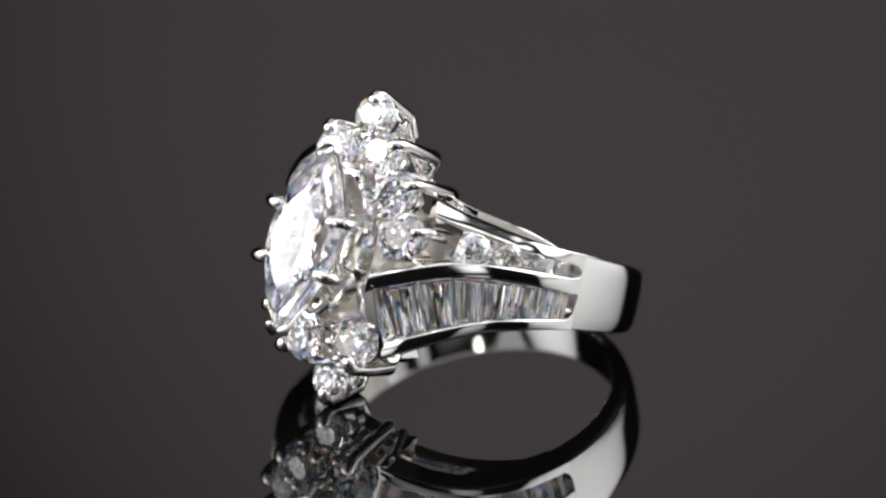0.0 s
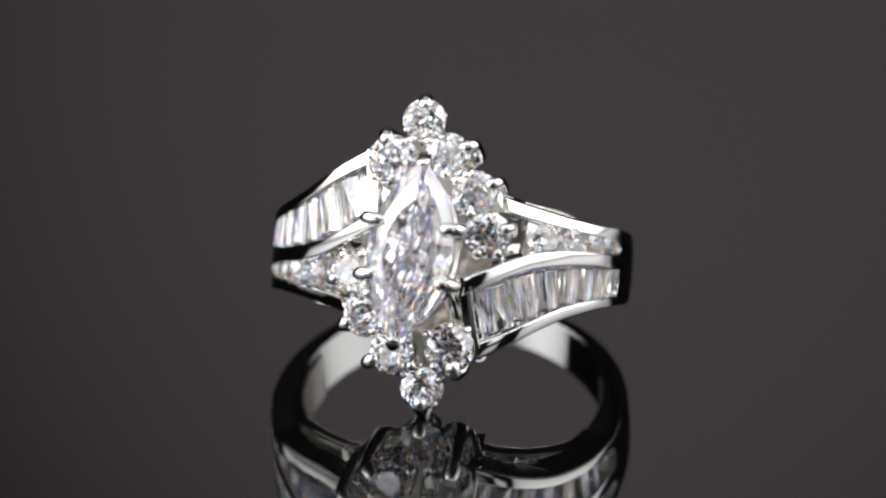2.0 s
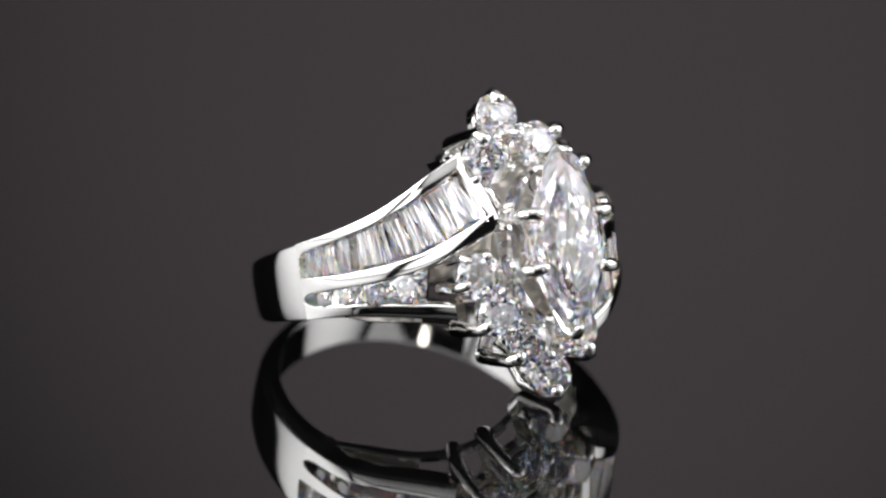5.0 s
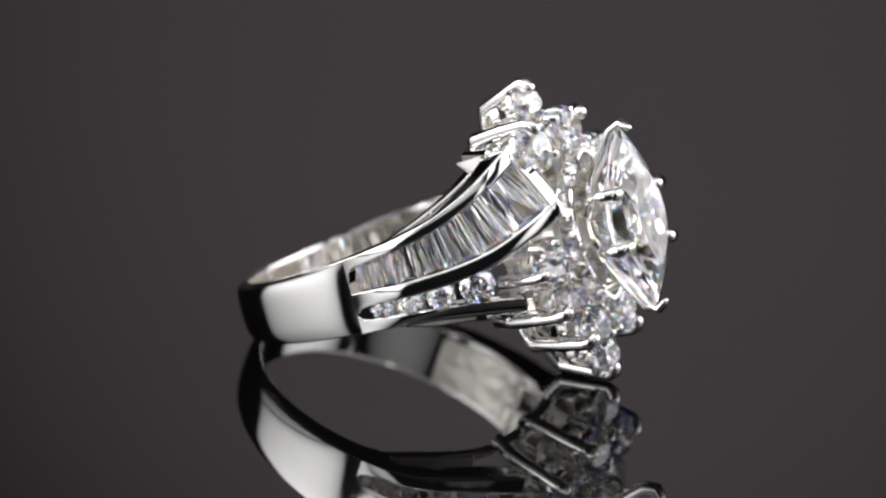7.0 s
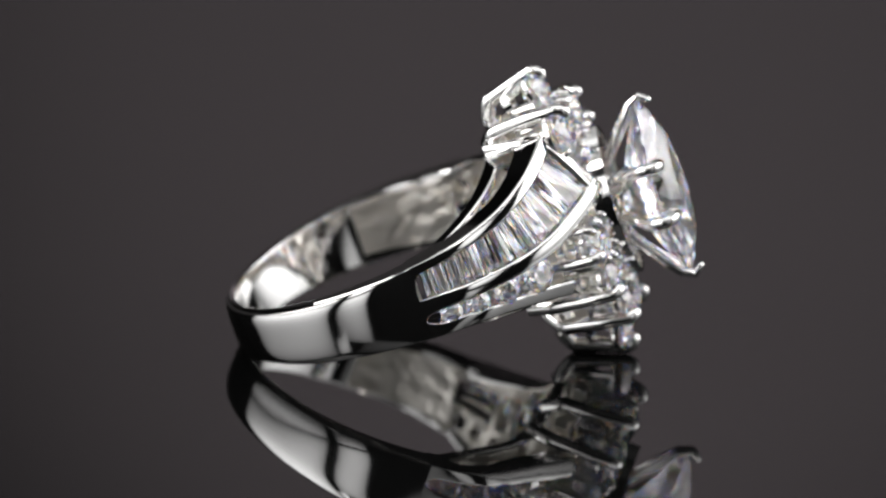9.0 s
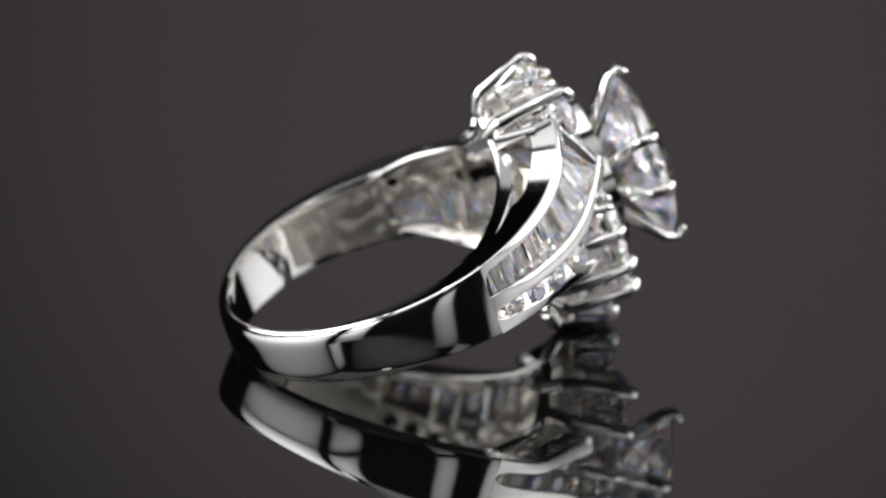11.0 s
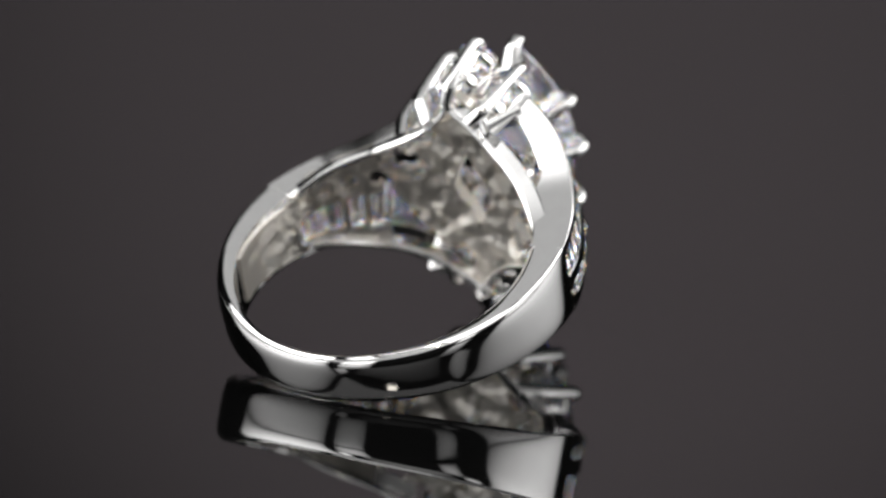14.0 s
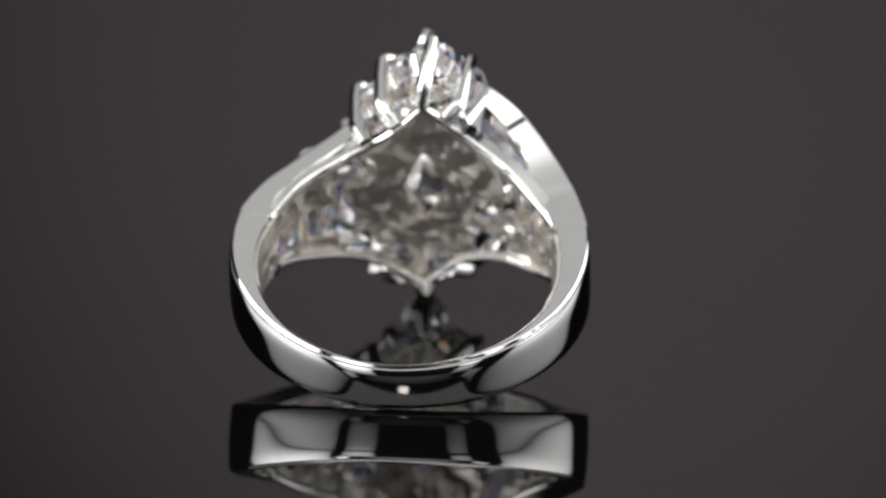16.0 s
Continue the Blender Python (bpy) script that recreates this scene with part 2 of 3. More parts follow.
def build_shank():
    bm = bmesh.new()
    secs = []
    n = 72
    a_top, a_low = TOP[0][1], LOW[0][1]
    for i in range(n + 1):
        phi = math.pi + (i / n * 2 - 1) * radians(180 - 75.8)
        s = (i / n) * 2 - 1
        e = abs(s) ** 1.7
        outer = 11.33 + 0.09 * max(-math.cos(phi), 0) ** 2
        d = Vector((-math.sin(phi), 0, math.cos(phi)))
        # the finger hole is a circle of its own, nearer the back, so that the band thins there
        off = HOLE_N - CENTRE_N
        inner = off * d.z + math.sqrt(HOLE_R ** 2 - (off * d.x) ** 2)
        left = s < 0
        e_top, e_low = abs(s) ** 2.4, 0.75 * (1 - (1 - s * s) ** 4) + 0.25 * s ** 4
        up = 1.30 + (e_top * (a_top - 1.30) if left else e_low * (-a_low - 1.30))
        down = -2.04 + (e_low * (a_low + 2.04) if left else e_top * (-a_top + 2.04))
        prof = []
        wide, c = up - down, 0.32 - 0.22 * e ** 2
        # outer face slightly domed, all edges eased
        for k in range(17):
            f = 0.5 - 0.5 * math.cos(math.pi * k / 16)
            prof.append((outer + 0.02 - 0.065 * (2 * f - 1) ** 2 - 0.2 * (1 - e * e) * (2 * f - 1) ** 6 - (c * 0.5 if k in (0, 16) else 0), down + c * 0.5 + (wide - c) * f))
        prof += [(outer - c - 0.2 * (1 - e * e), up - 0.03), (max(outer - c - 0.3, inner + 0.34), up), (inner + 0.28, up), (inner + 0.08, up - 0.08), (inner, up - 0.3)]
        prof += [(inner, down + 0.3), (inner + 0.08, down + 0.08), (inner + 0.28, down), (max(outer - c - 0.3, inner + 0.34), down), (outer - c - 0.2 * (1 - e * e), down + 0.03)]
        secs.append([P(d.x * r, a, CENTRE_N + d.z * r) for r, a in prof])
    loft(bm, secs)
    return link_mesh("shank", bm, SILVER)


def ease(x):
    x = min(max(x, 0.0), 1.0)
    return x * x * (3 - 2 * x)


def build_rail(name, curve, height, depth, up, mat, steps=80, bulge=0.06, outward=False, lean=0.0):
    bm = bmesh.new()
    secs = []
    for i in range(steps + 1):
        u = i / steps
        p = spline(curve, u)
        t = (spline(curve, min(u + 0.02, 1)) - spline(curve, max(u - 0.02, 0))).normalized()
        e1 = Vector((t.z, 0, -t.x)).normalized()
        if e1.dot(inward(p)) < 0:
            e1 = -e1
        e1 = -e1 if outward else e1
        e2 = Vector((0, up, 0))
        w, h = depth(u), height(u)
        secs.append([P(*q) for q in rail_section(p, e1, -e2, w, h, 0.05 + bulge * 1.6 * ease(u / 0.35), bulge * 0.5 * ease(u / 0.3), lean * ease(u / 0.5))])
    loft(bm, secs)
    return link_mesh(name, bm, mat, True, 33)


def both(name, me, label="", parent=ring):
    a = part(name, me, parent, label)
    b = part(name, me, parent, label, HALF_TURN)
    return a, b


def fillet(u, r, span=0.055):
    """Extra width of a rail at the band, so that the channels end round."""
    x = 1 - min(u / span, 1)
    return r * (1 - math.sqrt(1 - x * x))


part("shank", build_shank(), ring, "plain polished white gold band")
both("channel_rail", build_rail("channel_rail", TOP, lambda u: 0.62 + 0.46 * u + fillet(u, 0.95, 0.06), lambda u: 2.25 + 0.3 * ease(u / 0.35) - 0.75 * ease((u - 0.40) / 0.16), 1, SILVER, bulge=0.08, lean=0.16))
both("middle_rail", build_rail("middle_rail", MID, lambda u: 0.98 + 0.2 * u + fillet(u, 0.45, 0.085), lambda u: 1.5, 1, SILVER, bulge=0.10))
both("lower_rail", build_rail("lower_rail", LOW_EDGE, lambda u: 0.78 + 0.3 * u + fillet(u, 0.5, 0.085), lambda u: 2.2 - 0.8 * min(u / 0.4, 1), -1, SILVER, bulge=0.10, lean=0.5))
both("gallery_hoop", build_rail("gallery_hoop", HOOP_UP, lambda u: 0.62, lambda u: 1.1, 1, SILVER, bulge=0.15, outward=True))
both("gallery_hoop", build_rail("gallery_hoop", HOOP_LOW, lambda u: 0.55, lambda u: 0.7, -1, SILVER, bulge=0.15, outward=True))


def build_end_wall():
    """The upright plate that closes the baguette channel at the head."""
    bm = bmesh.new()
    outer_a, outer_b = Vector((-3.3, 6.38, 11.95)), Vector((-2.68, 2.0, 14.2))
    inner_a, inner_b = Vector((-2.95, 6.0, 8.1)), Vector((-2.6, 2.0, 11.4))
    secs = []
    for i in range(9):
        f = i / 8
        o, q = outer_a.lerp(outer_b, f), inner_a.lerp(inner_b, f)
        o += Vector((0.06, 0, 0.10)) * math.sin(math.pi * f)
        e1 = (q - o).normalized()
        secs.append([P(*v) for v in box_section(o, e1, Vector((-0.93, -0.12, -0.34)).normalized(), (q - o).length, 0.82, 0.1)])
    loft(bm, secs)
    return link_mesh("end_wall", bm, SILVER)


both("end_wall", build_end_wall())


def channel_point(u, v):
    """A place on the baguette row: u from the band to the head, v from the middle rail up to the top rail."""
    low, high = spline(MID, u), spline(TOP, u) - Vector((0, 0.52 + 0.44 * u, 0))
    return low.lerp(high, v)


def build_baguette(u0, u1, v0=0.02, v1=0.98):
    c = [channel_point(u0, v0), channel_point(u1, v0), channel_point(u1, v1), channel_point(u0, v1)]
    mid = sum(c, Vector()) / 4
    normal = (c[1] - c[0]).cross(c[3] - c[0]).normalized()
    if normal.z < 0:
        normal = -normal
    bm = bmesh.new()
    levels = [(0.46, 0.90, 0.02), (0.64, 0.94, -0.04), (0.82, 0.97, -0.14), (0.98, 0.995, -0.30), (0.98, 0.995, -0.37), (0.74, 0.97, -0.66), (0.46, 0.94, -0.94), (0.10, 0.90, -1.18)]
    along, across = ((c[1] + c[2]) - (c[0] + c[3])) / 2, ((c[3] + c[2]) - (c[0] + c[1])) / 2
    secs = []
    for fu, fv, z in levels:
        sec = []
        for k, (su, sv) in enumerate(((-1, -1), (1, -1), (1, 1), (-1, 1))):
            q = mid + (c[k] - mid)
            off = q - mid
            # shrink along the row and across it apart
            au = off.dot(along.normalized()) * fu
            av = (off - along.normalized() * off.dot(along.normalized())) * fv
            sec.append(P(*(mid + along.normalized() * au + av + normal * (z - 0.05))))
        secs.append(sec)
    loft(bm, secs)
    return link_mesh("baguette_stone", bm, GEM, False)


EDGES = [0.042, 0.113, 0.190, 0.288, 0.393, 0.506, 0.630, 0.772, 0.957]
for u0, u1 in zip(EDGES[:-1], EDGES[1:]):
    both("baguette_stone", build_baguette(u0 + 0.004, u1 - 0.004), "clear step-cut baguette stone")

ROUND = link_mesh("round_stone", brilliant(circle, 8, 0.56, 0.34, 0.04, 0.86), GEM, False)


def row_point(n):
    """A place on the round row by its height n."""
    lo, hi = 0.0, 1.0
    for _ in range(30):
        u = (lo + hi) / 2
        p = (spline(MID, u) - Vector((0, 0.8, 0))).lerp(spline(LOW, u) + Vector((0, 0.5, 0)), 0.46)
        lo, hi = (u, hi) if p.z < n else (lo, u)
    t = spline(MID, min(u + 0.03, 1)) - spline(MID, max(u - 0.03, 0))
    return p, Vector((-t.z, 0, t.x)) * (-1 if t.x * 1 < 0 else 1)


def scaled(m, s):
    return m @ Matrix.Diagonal((s, s, s, 1))


def stone(name, c, normal, radius, label, twist=0.0):
    """A round stone and its half-turn twin."""
    m = scaled(seat(c, normal, twist), radius * 0.001)
    part(name, ROUND, ring, label, m)
    part(name, ROUND, ring, label, HALF_TURN @ m)


def build_channel_floor():
    """The recessed strip behind the round row."""
    bm = bmesh.new()
    secs = []
    for i in range(25):
        u = i / 24 * 0.66
        lo, hi = spline(LOW, u) + Vector((0, 0.3, 0)), spline(MID, u) - Vector((0, 0.5, 0))
        t = (spline(MID, u + 0.02) - spline(MID, max(u - 0.02, 0))).normalized()
        e1 = Vector((t.z, 0, -t.x)).normalized()
        e1 = -e1 if e1.dot(inward(lo)) < 0 else e1
        secs.append([P(*v) for v in (lo + e1 * 1.35, hi + e1 * 1.35, hi + e1 * 1.7, lo + e1 * 1.7)])
    loft(bm, secs)
    return link_mesh("channel_floor", bm, SILVER)


both("channel_floor", build_channel_floor())
for n, r in ((4.35, 0.70), (6.05, 0.77), (7.85, 0.90), (9.82, 1.15)):
    p, out = row_point(n)
    out = Vector((p.x, 0, p.z - 2.0)).normalized()
    stone("channel_stone", p - out * 0.25, out, r, "small round clear stone set in the channel", n)


# ---- the cluster round the marquise ----
CLUSTER = [((-0.45, 8.35, 12.1), (0.0, 0.25, 1), 1.36), ((-2.15, 5.72, 13.0), (-0.1, 0.12, 1), 1.60), ((1.38, 6.2, 13.3), (0.15, 0.15, 1), 1.42),
           ((3.2, 3.95, 13.3), (0.25, 0.1, 1), 1.45), ((4.15, 1.4, 13.2), (0.3, 0.0, 1), 1.48)]


def build_collet():
    """An open basket: an upper ring under the girdle, a smaller foot ring and four struts."""
    bm = bmesh.new()
    n = 24
    for prof in ([(0.86, -0.22), (0.98, -0.26), (1.0, -0.42), (0.90, -0.52), (0.78, -0.40)],
                 [(0.52, -1.40), (0.66, -1.38), (0.70, -1.75), (0.50, -1.80)]):
        secs = [[Vector((r * math.cos(t), r * math.sin(t), z)) for r, z in prof] for t in [2 * math.pi * i / n for i in range(n)]]
        loft(bm, secs, closed=True)
    for i in range(4):
        d = Vector((math.cos(i * math.pi / 2 + 0.4), math.sin(i * math.pi / 2 + 0.4), 0))
        tube(bm, [d * 0.92 + Vector((0, 0, -0.4)), d * 0.62 + Vector((0, 0, -1.5))], [0.13, 0.13], 6)
    return link_mesh("collet", bm, SILVER)


COLLET = build_collet()
for i, (c, normal, r) in enumerate(CLUSTER):
    stone("cluster_stone", c, normal, r, "round brilliant clear stone in the cluster", i * 0.7)
    m = scaled(seat(c, normal), r * 0.001)
    part("collet", COLLET, ring, "cast white gold stone seat", m)
    part("collet", COLLET, ring, "cast white gold stone seat", HALF_TURN @ m)


def build_gallery_plate():
    """The rough cast sheet behind the cluster, open under the marquise and under each stone."""
    bm = bmesh.new()
    rows, n = 34, 170
    holes = [(Vector((c[0] * k, c[1] * k)), r * 0.8) for c, _, r in CLUSTER for k in (1, -1)]
    front, back, flat = [], [], []
    for j in range(rows):
        f = j / (rows - 1)
        fr, bk, fl = [], [], []
        for i in range(n):
            t = 2 * math.pi * i / n
            x, y = math.sin(t), math.cos(t)
            k = 1 / (abs(x) ** 1.25 + abs(y) ** 1.25) ** 0.8
            r, a = k * x * (1.3 + (5.2 - 1.3) * f), k * y * (2.6 + (7.3 - 2.6) * f)
            h = math.sqrt(10.9 ** 2 - r * r) - 1.6
            bump = 0.32 * noise.noise(Vector((r * 0.8, a * 0.8, 3.0))) + 0.12 * noise.noise(Vector((r * 1.9, a * 1.9, 9.0)))
            bk.append(bm.verts.new(P(r, a, h + bump)))
            fr.append(bm.verts.new(P(r, a, h + 0.8 + bump)))
            fl.append(Vector((r, a)))
        front.append(fr)
        back.append(bk)
        flat.append(fl)
    keep = {(j, i) for j in range(rows - 1) for i in range(n)
            if not any(((flat[j][i] + flat[j + 1][(i + 1) % n]) / 2 - c).length < r for c, r in holes)}
    for j, i in keep:
        q = (i + 1) % n
        bm.faces.new((front[j][i], front[j][q], front[j + 1][q], front[j + 1][i]))
        bm.faces.new((back[j][q], back[j][i], back[j + 1][i], back[j + 1][q]))
        for other, p0, p1 in (((j - 1, i), (j, i), (j, q)), ((j + 1, i), (j + 1, i), (j + 1, q)),
                              ((j, (i - 1) % n), (j, i), (j + 1, i)), ((j, q), (j, q), (j + 1, q))):
            if other not in keep:
                bm.faces.new((front[p0[0]][p0[1]], front[p1[0]][p1[1]], back[p1[0]][p1[1]], back[p0[0]][p0[1]]))
    return link_mesh("gallery_plate", bm, CAST)


part("gallery_plate", build_gallery_plate(), ring, "rough cast white gold under-gallery")



def build_lining():
    """The rough cast inside of a shoulder, with a slit behind each baguette and a round hole behind each small stone."""
    bm = bmesh.new()
    cols, rows = 104, 40
    start, end = radians(109), radians(33)

    def limit(curve, angle):
        pts = [spline(curve, k / 60) for k in range(61)]
        best = min(pts, key=lambda p: abs(math.atan2(-p.x, p.z - HOLE_N) - angle))
        return best.y

    slits = []
    for u0, u1 in zip(EDGES[:-1], EDGES[1:]):
        u = (u0 + u1) / 2
        lo, hi = channel_point(u, -0.22), channel_point(u, 0.76)
        slits.append((math.atan2(-lo.x, lo.z - HOLE_N), math.atan2(-hi.x, hi.z - HOLE_N), lo.y, hi.y, (u1 - u0) * 0.52))
    dots = []
    for n in (4.35, 6.05, 7.85, 9.82):
        p, _ = row_point(n)
        dots.append((math.atan2(-p.x, p.z - HOLE_N), p.y, 0.55))
    inner, outer, flat = [], [], []
    for j in range(cols):
        angle = start + (end - start) * j / (cols - 1)
        low, high = limit(HOOP_LOW, angle) + 0.1, limit(HOOP_UP, angle) - 0.1
        high = min(high, 1.3 + ((math.pi - angle) / radians(104.2)) ** 2.4 - 0.32) if angle > radians(72) else high
        a0, a1, fl = [], [], []
        for i in range(rows):
            a = low + (high - low) * i / (rows - 1)
            grain = 0.16 * noise.noise(Vector((angle * 8, a * 0.9, 1.0))) + 0.07 * noise.noise(Vector((angle * 25, a * 2.6, 5.0)))
            r = 9.72 - 0.30 * ease((angle - 1.09) / 0.1) + grain * (1 - 0.5 * ease((angle - 1.2) / 0.3))
            a0.append(bm.verts.new(P(-math.sin(angle) * r, a, HOLE_N + math.cos(angle) * r)))
            r += 0.45
            a1.append(bm.verts.new(P(-math.sin(angle) * r, a, HOLE_N + math.cos(angle) * r)))
            fl.append((angle, a))
        inner.append(a0)
        outer.append(a1)
        flat.append(fl)

    def is_open(j, i):
        angle, a = (flat[j][i][0] + flat[j + 1][i + 1][0]) / 2, (flat[j][i][1] + flat[j + 1][i + 1][1]) / 2
        for lo_t, hi_t, lo_a, hi_a, half in slits:
            if lo_a < a < hi_a:
                mid = lo_t + (hi_t - lo_t) * (a - lo_a) / (hi_a - lo_a)
                if abs(angle - mid) < half:
                    return True
        return any(math.hypot((angle - t) * 10.2, a - y) < r for t, y, r in dots)

    keep = {(j, i) for j in range(cols - 1) for i in range(rows - 1) if not is_open(j, i)}
    for j, i in keep:
        bm.faces.new((inner[j][i], inner[j][i + 1], inner[j + 1][i + 1], inner[j + 1][i]))
        bm.faces.new((outer[j][i + 1], outer[j][i], outer[j + 1][i], outer[j + 1][i + 1]))
        for other, p0, p1 in (((j - 1, i), (j, i), (j, i + 1)), ((j + 1, i), (j + 1, i), (j + 1, i + 1)),
                              ((j, i - 1), (j, i), (j + 1, i)), ((j, i + 1), (j, i + 1), (j + 1, i + 1))):
            if other not in keep:
                bm.faces.new((inner[p0[0]][p0[1]], inner[p1[0]][p1[1]], outer[p1[0]][p1[1]], outer[p0[0]][p0[1]]))
    return link_mesh("shoulder_lining", bm, CAST)


both("shoulder_lining", build_lining(), "rough cast inside of the shoulder")

# prongs: head, foot and thickness
PRONGS = [((-0.42, 9.5, 12.4), (-0.25, 8.45, 8.75), 0.36), ((-2.6, 7.2, 13.5), (-2.35, 6.9, 8.9), 0.38), ((-0.05, 7.05, 13.3), (0.0, 6.6, 10.5), 0.27),
          ((2.80, 6.85, 13.6), (2.6, 6.4, 9.2), 0.38), ((4.50, 4.65, 13.5), (4.25, 4.5, 9.4), 0.36), ((5.45, 1.90, 13.3), (5.1, 1.8, 9.8), 0.30),
          ((1.85, 4.70, 13.6), (2.0, 4.6, 10.5), 0.26), ((3.05, 2.45, 13.7), (3.2, 2.4, 10.5), 0.26), ((3.5, 0.05, 13.5), (3.6, 0.2, 10.5), 0.26),
          ((-0.65, 4.85, 13.3), (-0.5, 4.8, 10.5), 0.25), ((-1.15, 7.05, 13.0), (-1.0, 6.6, 10.5), 0.22), ((0.85, 7.35, 13.2), (0.8, 6.9, 10.5), 0.22),
          ((2.55, 5.15, 13.5), (2.5, 5.0, 10.5), 0.22), ((4.15, 2.65, 13.5), (4.1, 2.6, 10.5), 0.22), ((-3.2, 4.5, 13.0), (-3.0, 4.4, 10.5), 0.22),
          ((0.35, 5.0, 13.3), (0.35, 4.9, 10.5), 0.2), ((4.9, 0.2, 13.2), (4.7, 0.2, 10.5), 0.22)]
HOOP_POINTS = [spline(h, k / 40) for h in (HOOP_UP, HOOP_LOW) for k in range(41)]
HOOP_POINTS += [Vector((-p.x, -p.y, p.z)) for p in HOOP_POINTS]
for head, foot, r in PRONGS:
    bm = bmesh.new()
    h, f = P(*head), P(*foot)
    near = min((P(*c) for c, _, _ in CLUSTER), key=lambda c: (c - h).length)
    lean = near - h
    lean.y = 0
    lean = lean.normalized() * r * 0.0007 if lean.length > 0 else lean
    path = [f, f.lerp(h, 0.5) - lean * 0.6, h - P(0, 0, 0.5) - lean * 0.5, h - P(0, 0, 0.15), h + lean]
    thick = [r * 0.0014, r * 0.0012, r * 0.0011, r * 0.00118, r * 0.00125]
    if foot[2] < 9.5:
        # the outer prongs bend over at the foot and run into the gallery hoop
        tie = min(HOOP_POINTS, key=lambda p: (p - Vector(foot)).length)
        path = [P(tie.x, tie.y, tie.z + 0.2), f - (f - P(*tie)) * 0.25] + path
        thick = [r * 0.0014, r * 0.0014] + thick
    tube(bm, path, thick, 10, True)
    both("prong", link_mesh("prong", bm, SILVER, True, 70))

# a rounded saddle between the end wall and the marquise
bm = bmesh.new()
tube(bm, [P(-2.75, 4.9, 11.9), P(-2.35, 3.6, 12.5), P(-2.1, 2.4, 12.9), P(-2.2, 1.2, 12.6)], [0.0004, 0.00055, 0.00055, 0.0004], 12)
both("saddle", link_mesh("saddle", bm, SILVER, True, 70))

# the short bar that closes the slot in the side of the shoulder
bm = bmesh.new()
tube(bm, [P(-2.75, 6.1, 8.1), P(-3.2, 6.05, 9.3), P(-3.7, 6.0, 10.6)], [0.00036, 0.0004, 0.00045], 10)
both("slot_bar", link_mesh("slot_bar", bm, SILVER, True, 70))

# foot bars that tie the outer prongs to the gallery
bm = bmesh.new()
tube(bm, [P(-0.2, 8.4, 8.65), P(-0.15, 7.8, 8.4), P(-0.1, 7.0, 8.3)], [0.0004, 0.0004, 0.00045], 8)
both("foot_bar", link_mesh("foot_bar", bm, SILVER, True, 70))
bm = bmesh.new()
tube(bm, [P(-1.9, 6.95, 9.0), P(-2.3, 6.3, 8.6), P(-2.7, 5.6, 8.3)], [0.0004, 0.0004, 0.0004], 8)
both("foot_bar", link_mesh("foot_bar", bm, SILVER, True, 70))


# ---- the raised marquise ----
LENGTH, WIDTH = 5.75, 2.65


def lens(t):
    s = math.sin(t)
    return Vector((math.copysign(abs(s) ** 1.75, s) * WIDTH, math.cos(t) * LENGTH)) * 0.001


TILT = radians(-6)
bm = brilliant(lens, 22, 0.56, 0.00115, 0.00012, 0.0025, ((0.80, 0.26), (0.58, 0.50), (0.36, 0.72), (0.16, 0.88)))


def turned(r, a):
    return r * math.cos(TILT) - a * math.sin(TILT), r * math.sin(TILT) + a * math.cos(TILT)


def face_pose(n):
    """x across, y along the finger, z towards the head."""
    return Matrix.Translation(P(0, 0, n)) @ Matrix(((1, 0, 0, 0), (0, 0, -1, 0), (0, 1, 0, 0), (0, 0, 0, 1))) @ Matrix.Rotation(TILT, 4, "Z")


part("marquise_stone", link_mesh("marquise_stone", bm, GEM, False), ring, "large clear marquise-cut stone", face_pose(17.5))


def strip_loop(length, width, power, thick, n0, n1, steps=112):
    """A flat metal strip bent into a pointed oval."""
    bm = bmesh.new()
    secs = []
    for i in range(steps):
        t = 2 * math.pi * i / steps
        s = math.sin(t)
        x, y = math.copysign(abs(s) ** power, s), math.cos(t)
        sec = []
        for k, n in ((1, n0), (1, n1), (0, n1), (0, n0)):
            r, a = turned(x * (width + k * thick), y * (length + k * thick))
            sec.append(P(r, a, n))
        secs.append(sec)
    loft(bm, secs, closed=True)
    return link_mesh("gallery_strip", bm, SILVER)


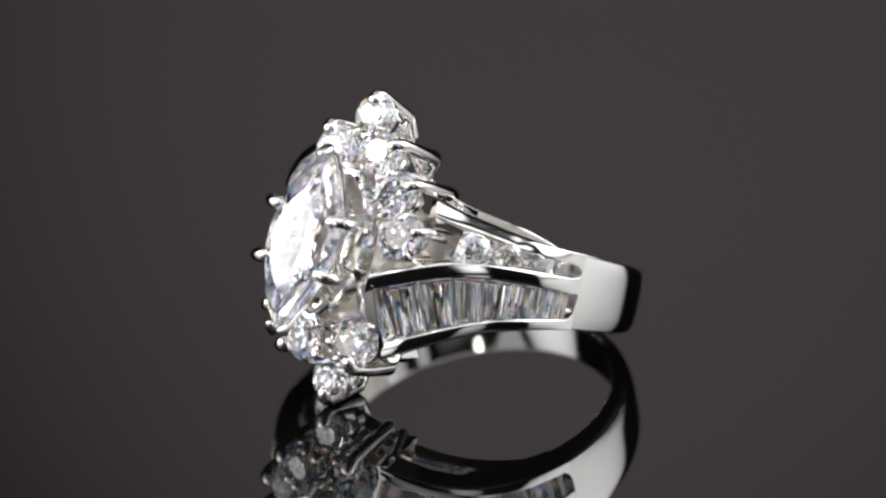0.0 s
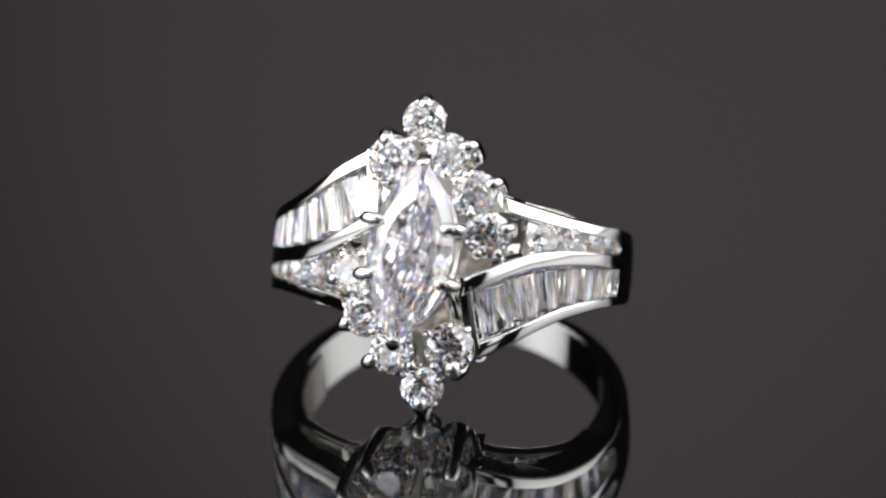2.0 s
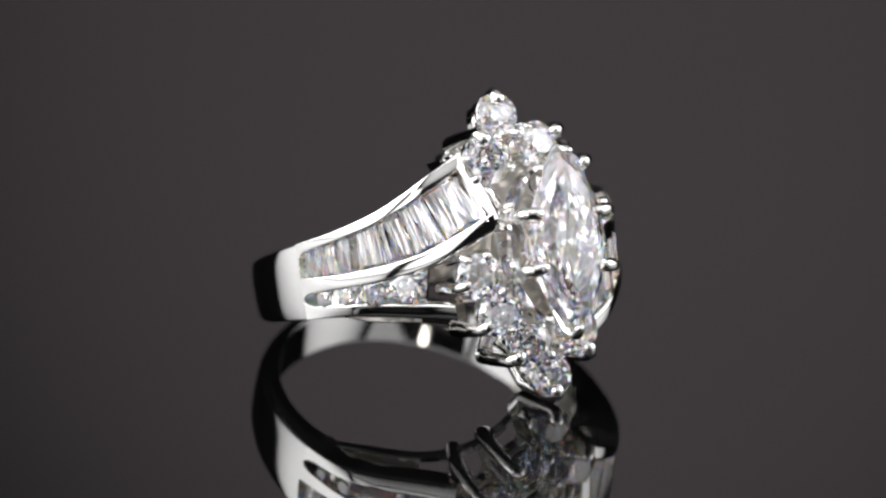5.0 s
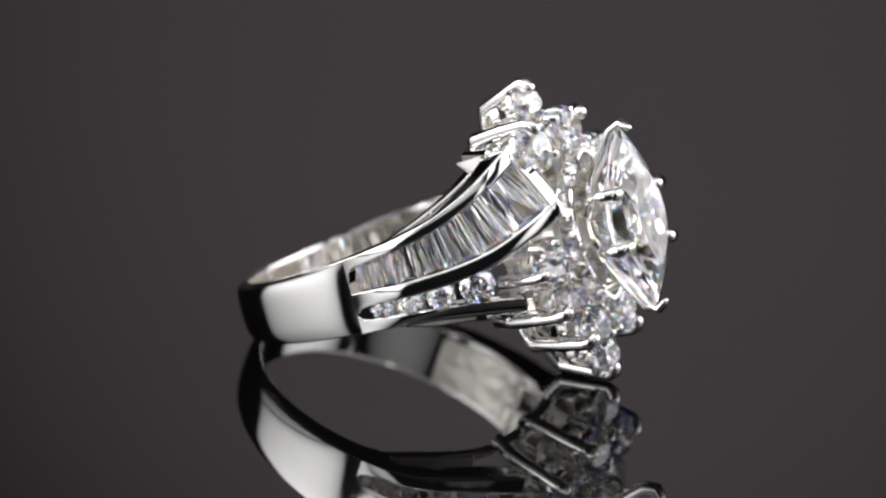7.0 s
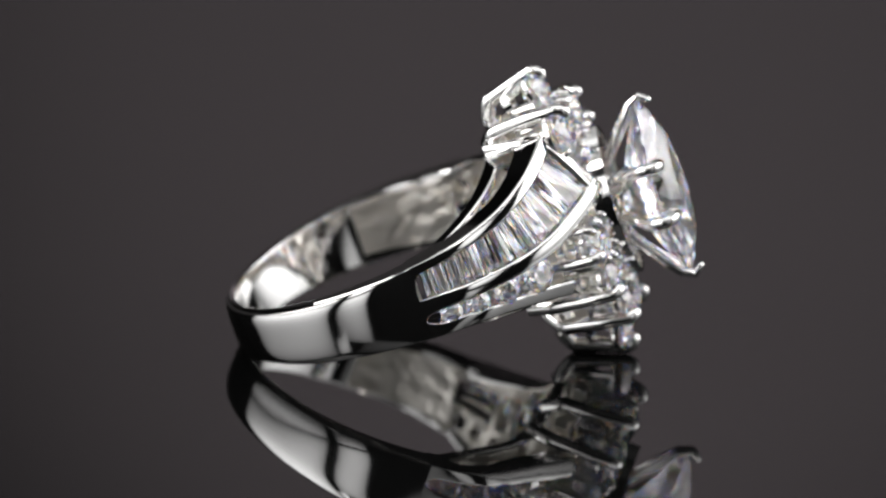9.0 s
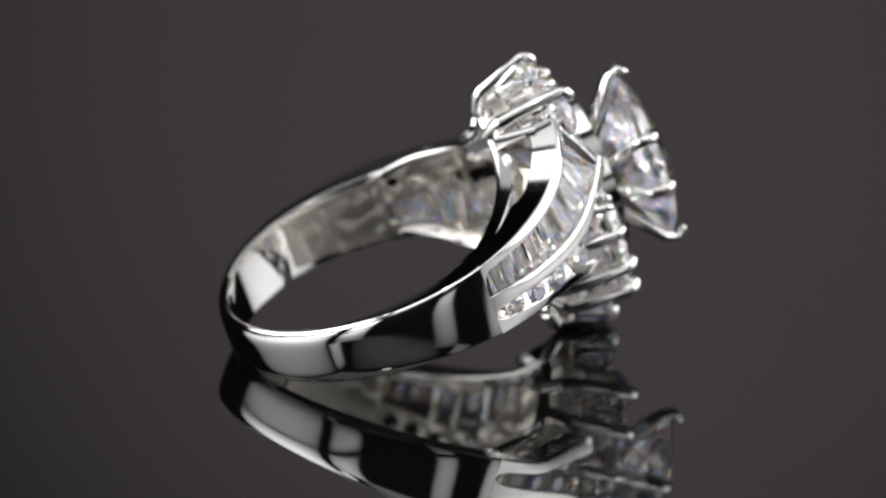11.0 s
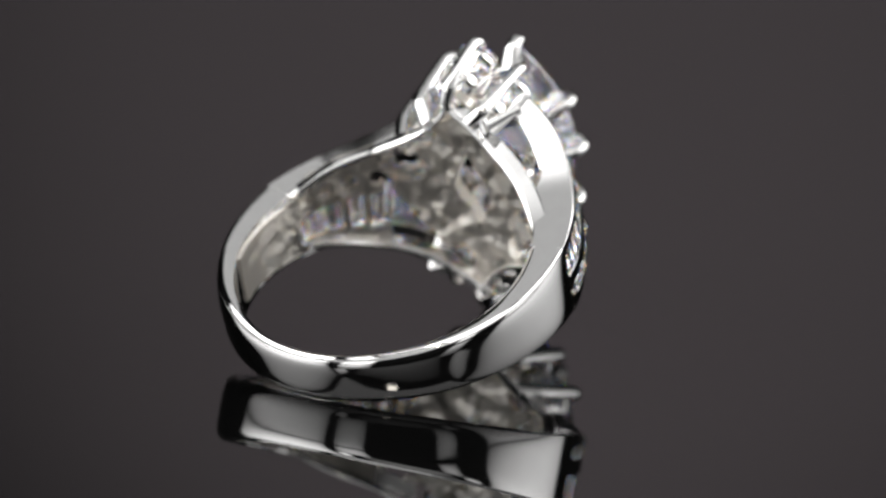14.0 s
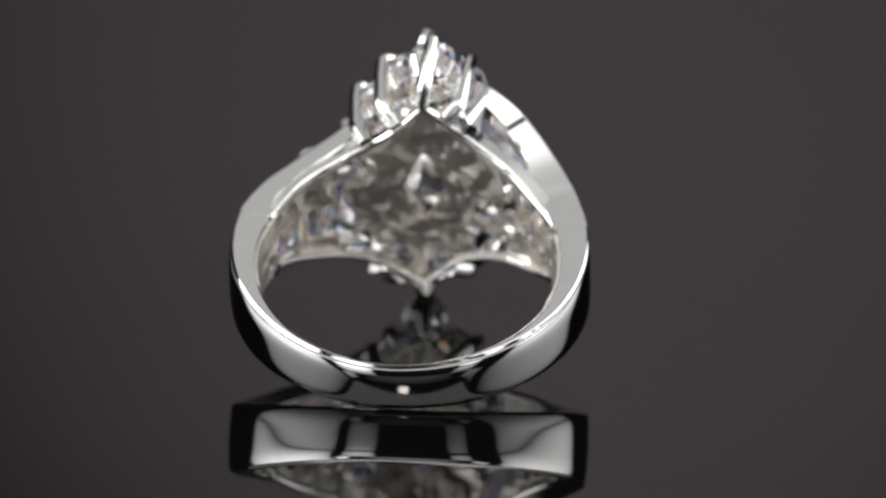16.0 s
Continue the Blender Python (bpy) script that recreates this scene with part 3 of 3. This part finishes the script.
basket = part("marquise_basket", strip_loop(2.6, 1.2, 1.3, 0.35, 14.2, 14.75), ring, "polished white gold basket")
part("gallery_strip", strip_loop(4.6, 2.4, 1.4, 0.25, 13.4, 14.6), ring, "bent white gold strip round the basket")
bm = bmesh.new()
for sr, sa in ((1, 1), (-1, 1), (1, -1), (-1, -1)):
    tube(bm, [P(sr * 0.9, sa * 1.5, 14.5), P(sr * 1.2, sa * 2.0, 12.5), P(sr * 1.6, sa * 2.6, 10.6)], [0.0004, 0.00045, 0.0005], 8)
part("basket_post", link_mesh("basket_post", bm, SILVER, True, 70), basket)
for head, foot in (((2.50, 1.95), (0.9, 0.9)), ((2.72, -1.5), (0.9, -0.9))):
    for s in (1, -1):
        bm = bmesh.new()
        hr, ha = -head[0] * s, head[1] * s
        fr, fa = -foot[0] * s, foot[1] * s
        tube(bm, [P(fr, fa, 14.4), P(fr * 1.6, fa * 1.1, 15.2), P(hr * 1.02, ha * 0.98, 16.4), P(hr * 1.14, ha * 1.02, 17.2), P(hr * 1.13, ha * 1.01, 17.6), P(hr * 1.0, ha, 17.87), P(hr * 0.84, ha * 0.97, 17.97)],
             [0.00042, 0.00042, 0.0004, 0.0004, 0.00041, 0.00045, 0.00045], 12, True)
        part("claw", link_mesh("claw", bm, SILVER, True, 70), basket)
for s in (1, -1):
    bm = bmesh.new()
    pts = []
    for f, a, n, w in ((0, 1.5, 14.3, 0.40), (1, 2.9, 14.9, 0.55), (2, 4.5, 16.2, 0.66), (3, 5.55, 17.0, 0.55), (4, 5.92, 17.75, 0.44), (5, 5.6, 18.15, 0.36)):
        pts.append((P(*[*turned(0, a * s), n]), w * 0.001))
    tube(bm, [p for p, _ in pts], [w for _, w in pts], 14, True, 0.65, Vector((1, 0, 0)))
    part("end_claw", link_mesh("end_claw", bm, SILVER, True, 75), basket)


# ---- the turn of the ring on its hidden turntable ----
def motions():
    rows = []
    for k in range(33):
        t = k * 0.5
        u, w = (t - 3) / 13, (t - 8) / 8
        turn = 0.2305397 * (t - 3) + 0.2093193 * u ** 2 - 0.2228924 * u ** 3
        turn += -0.02042 - 0.06672 * w - 0.00424 * w ** 2 + 0.07618 * w ** 3
        x, y = 0.000985, 0.00186
        c, s = math.cos(turn), math.sin(turn)
        drift = -0.0002 * ease((t - 5) / 3) * (1 - ease((t - 13) / 2.5))
        rows.append((t, pose(c * x - s * y + drift, s * x + c * y, 0.00559, -19.3, 0, 4.0 + math.degrees(turn))))
    walk(ring, rows)


motions()
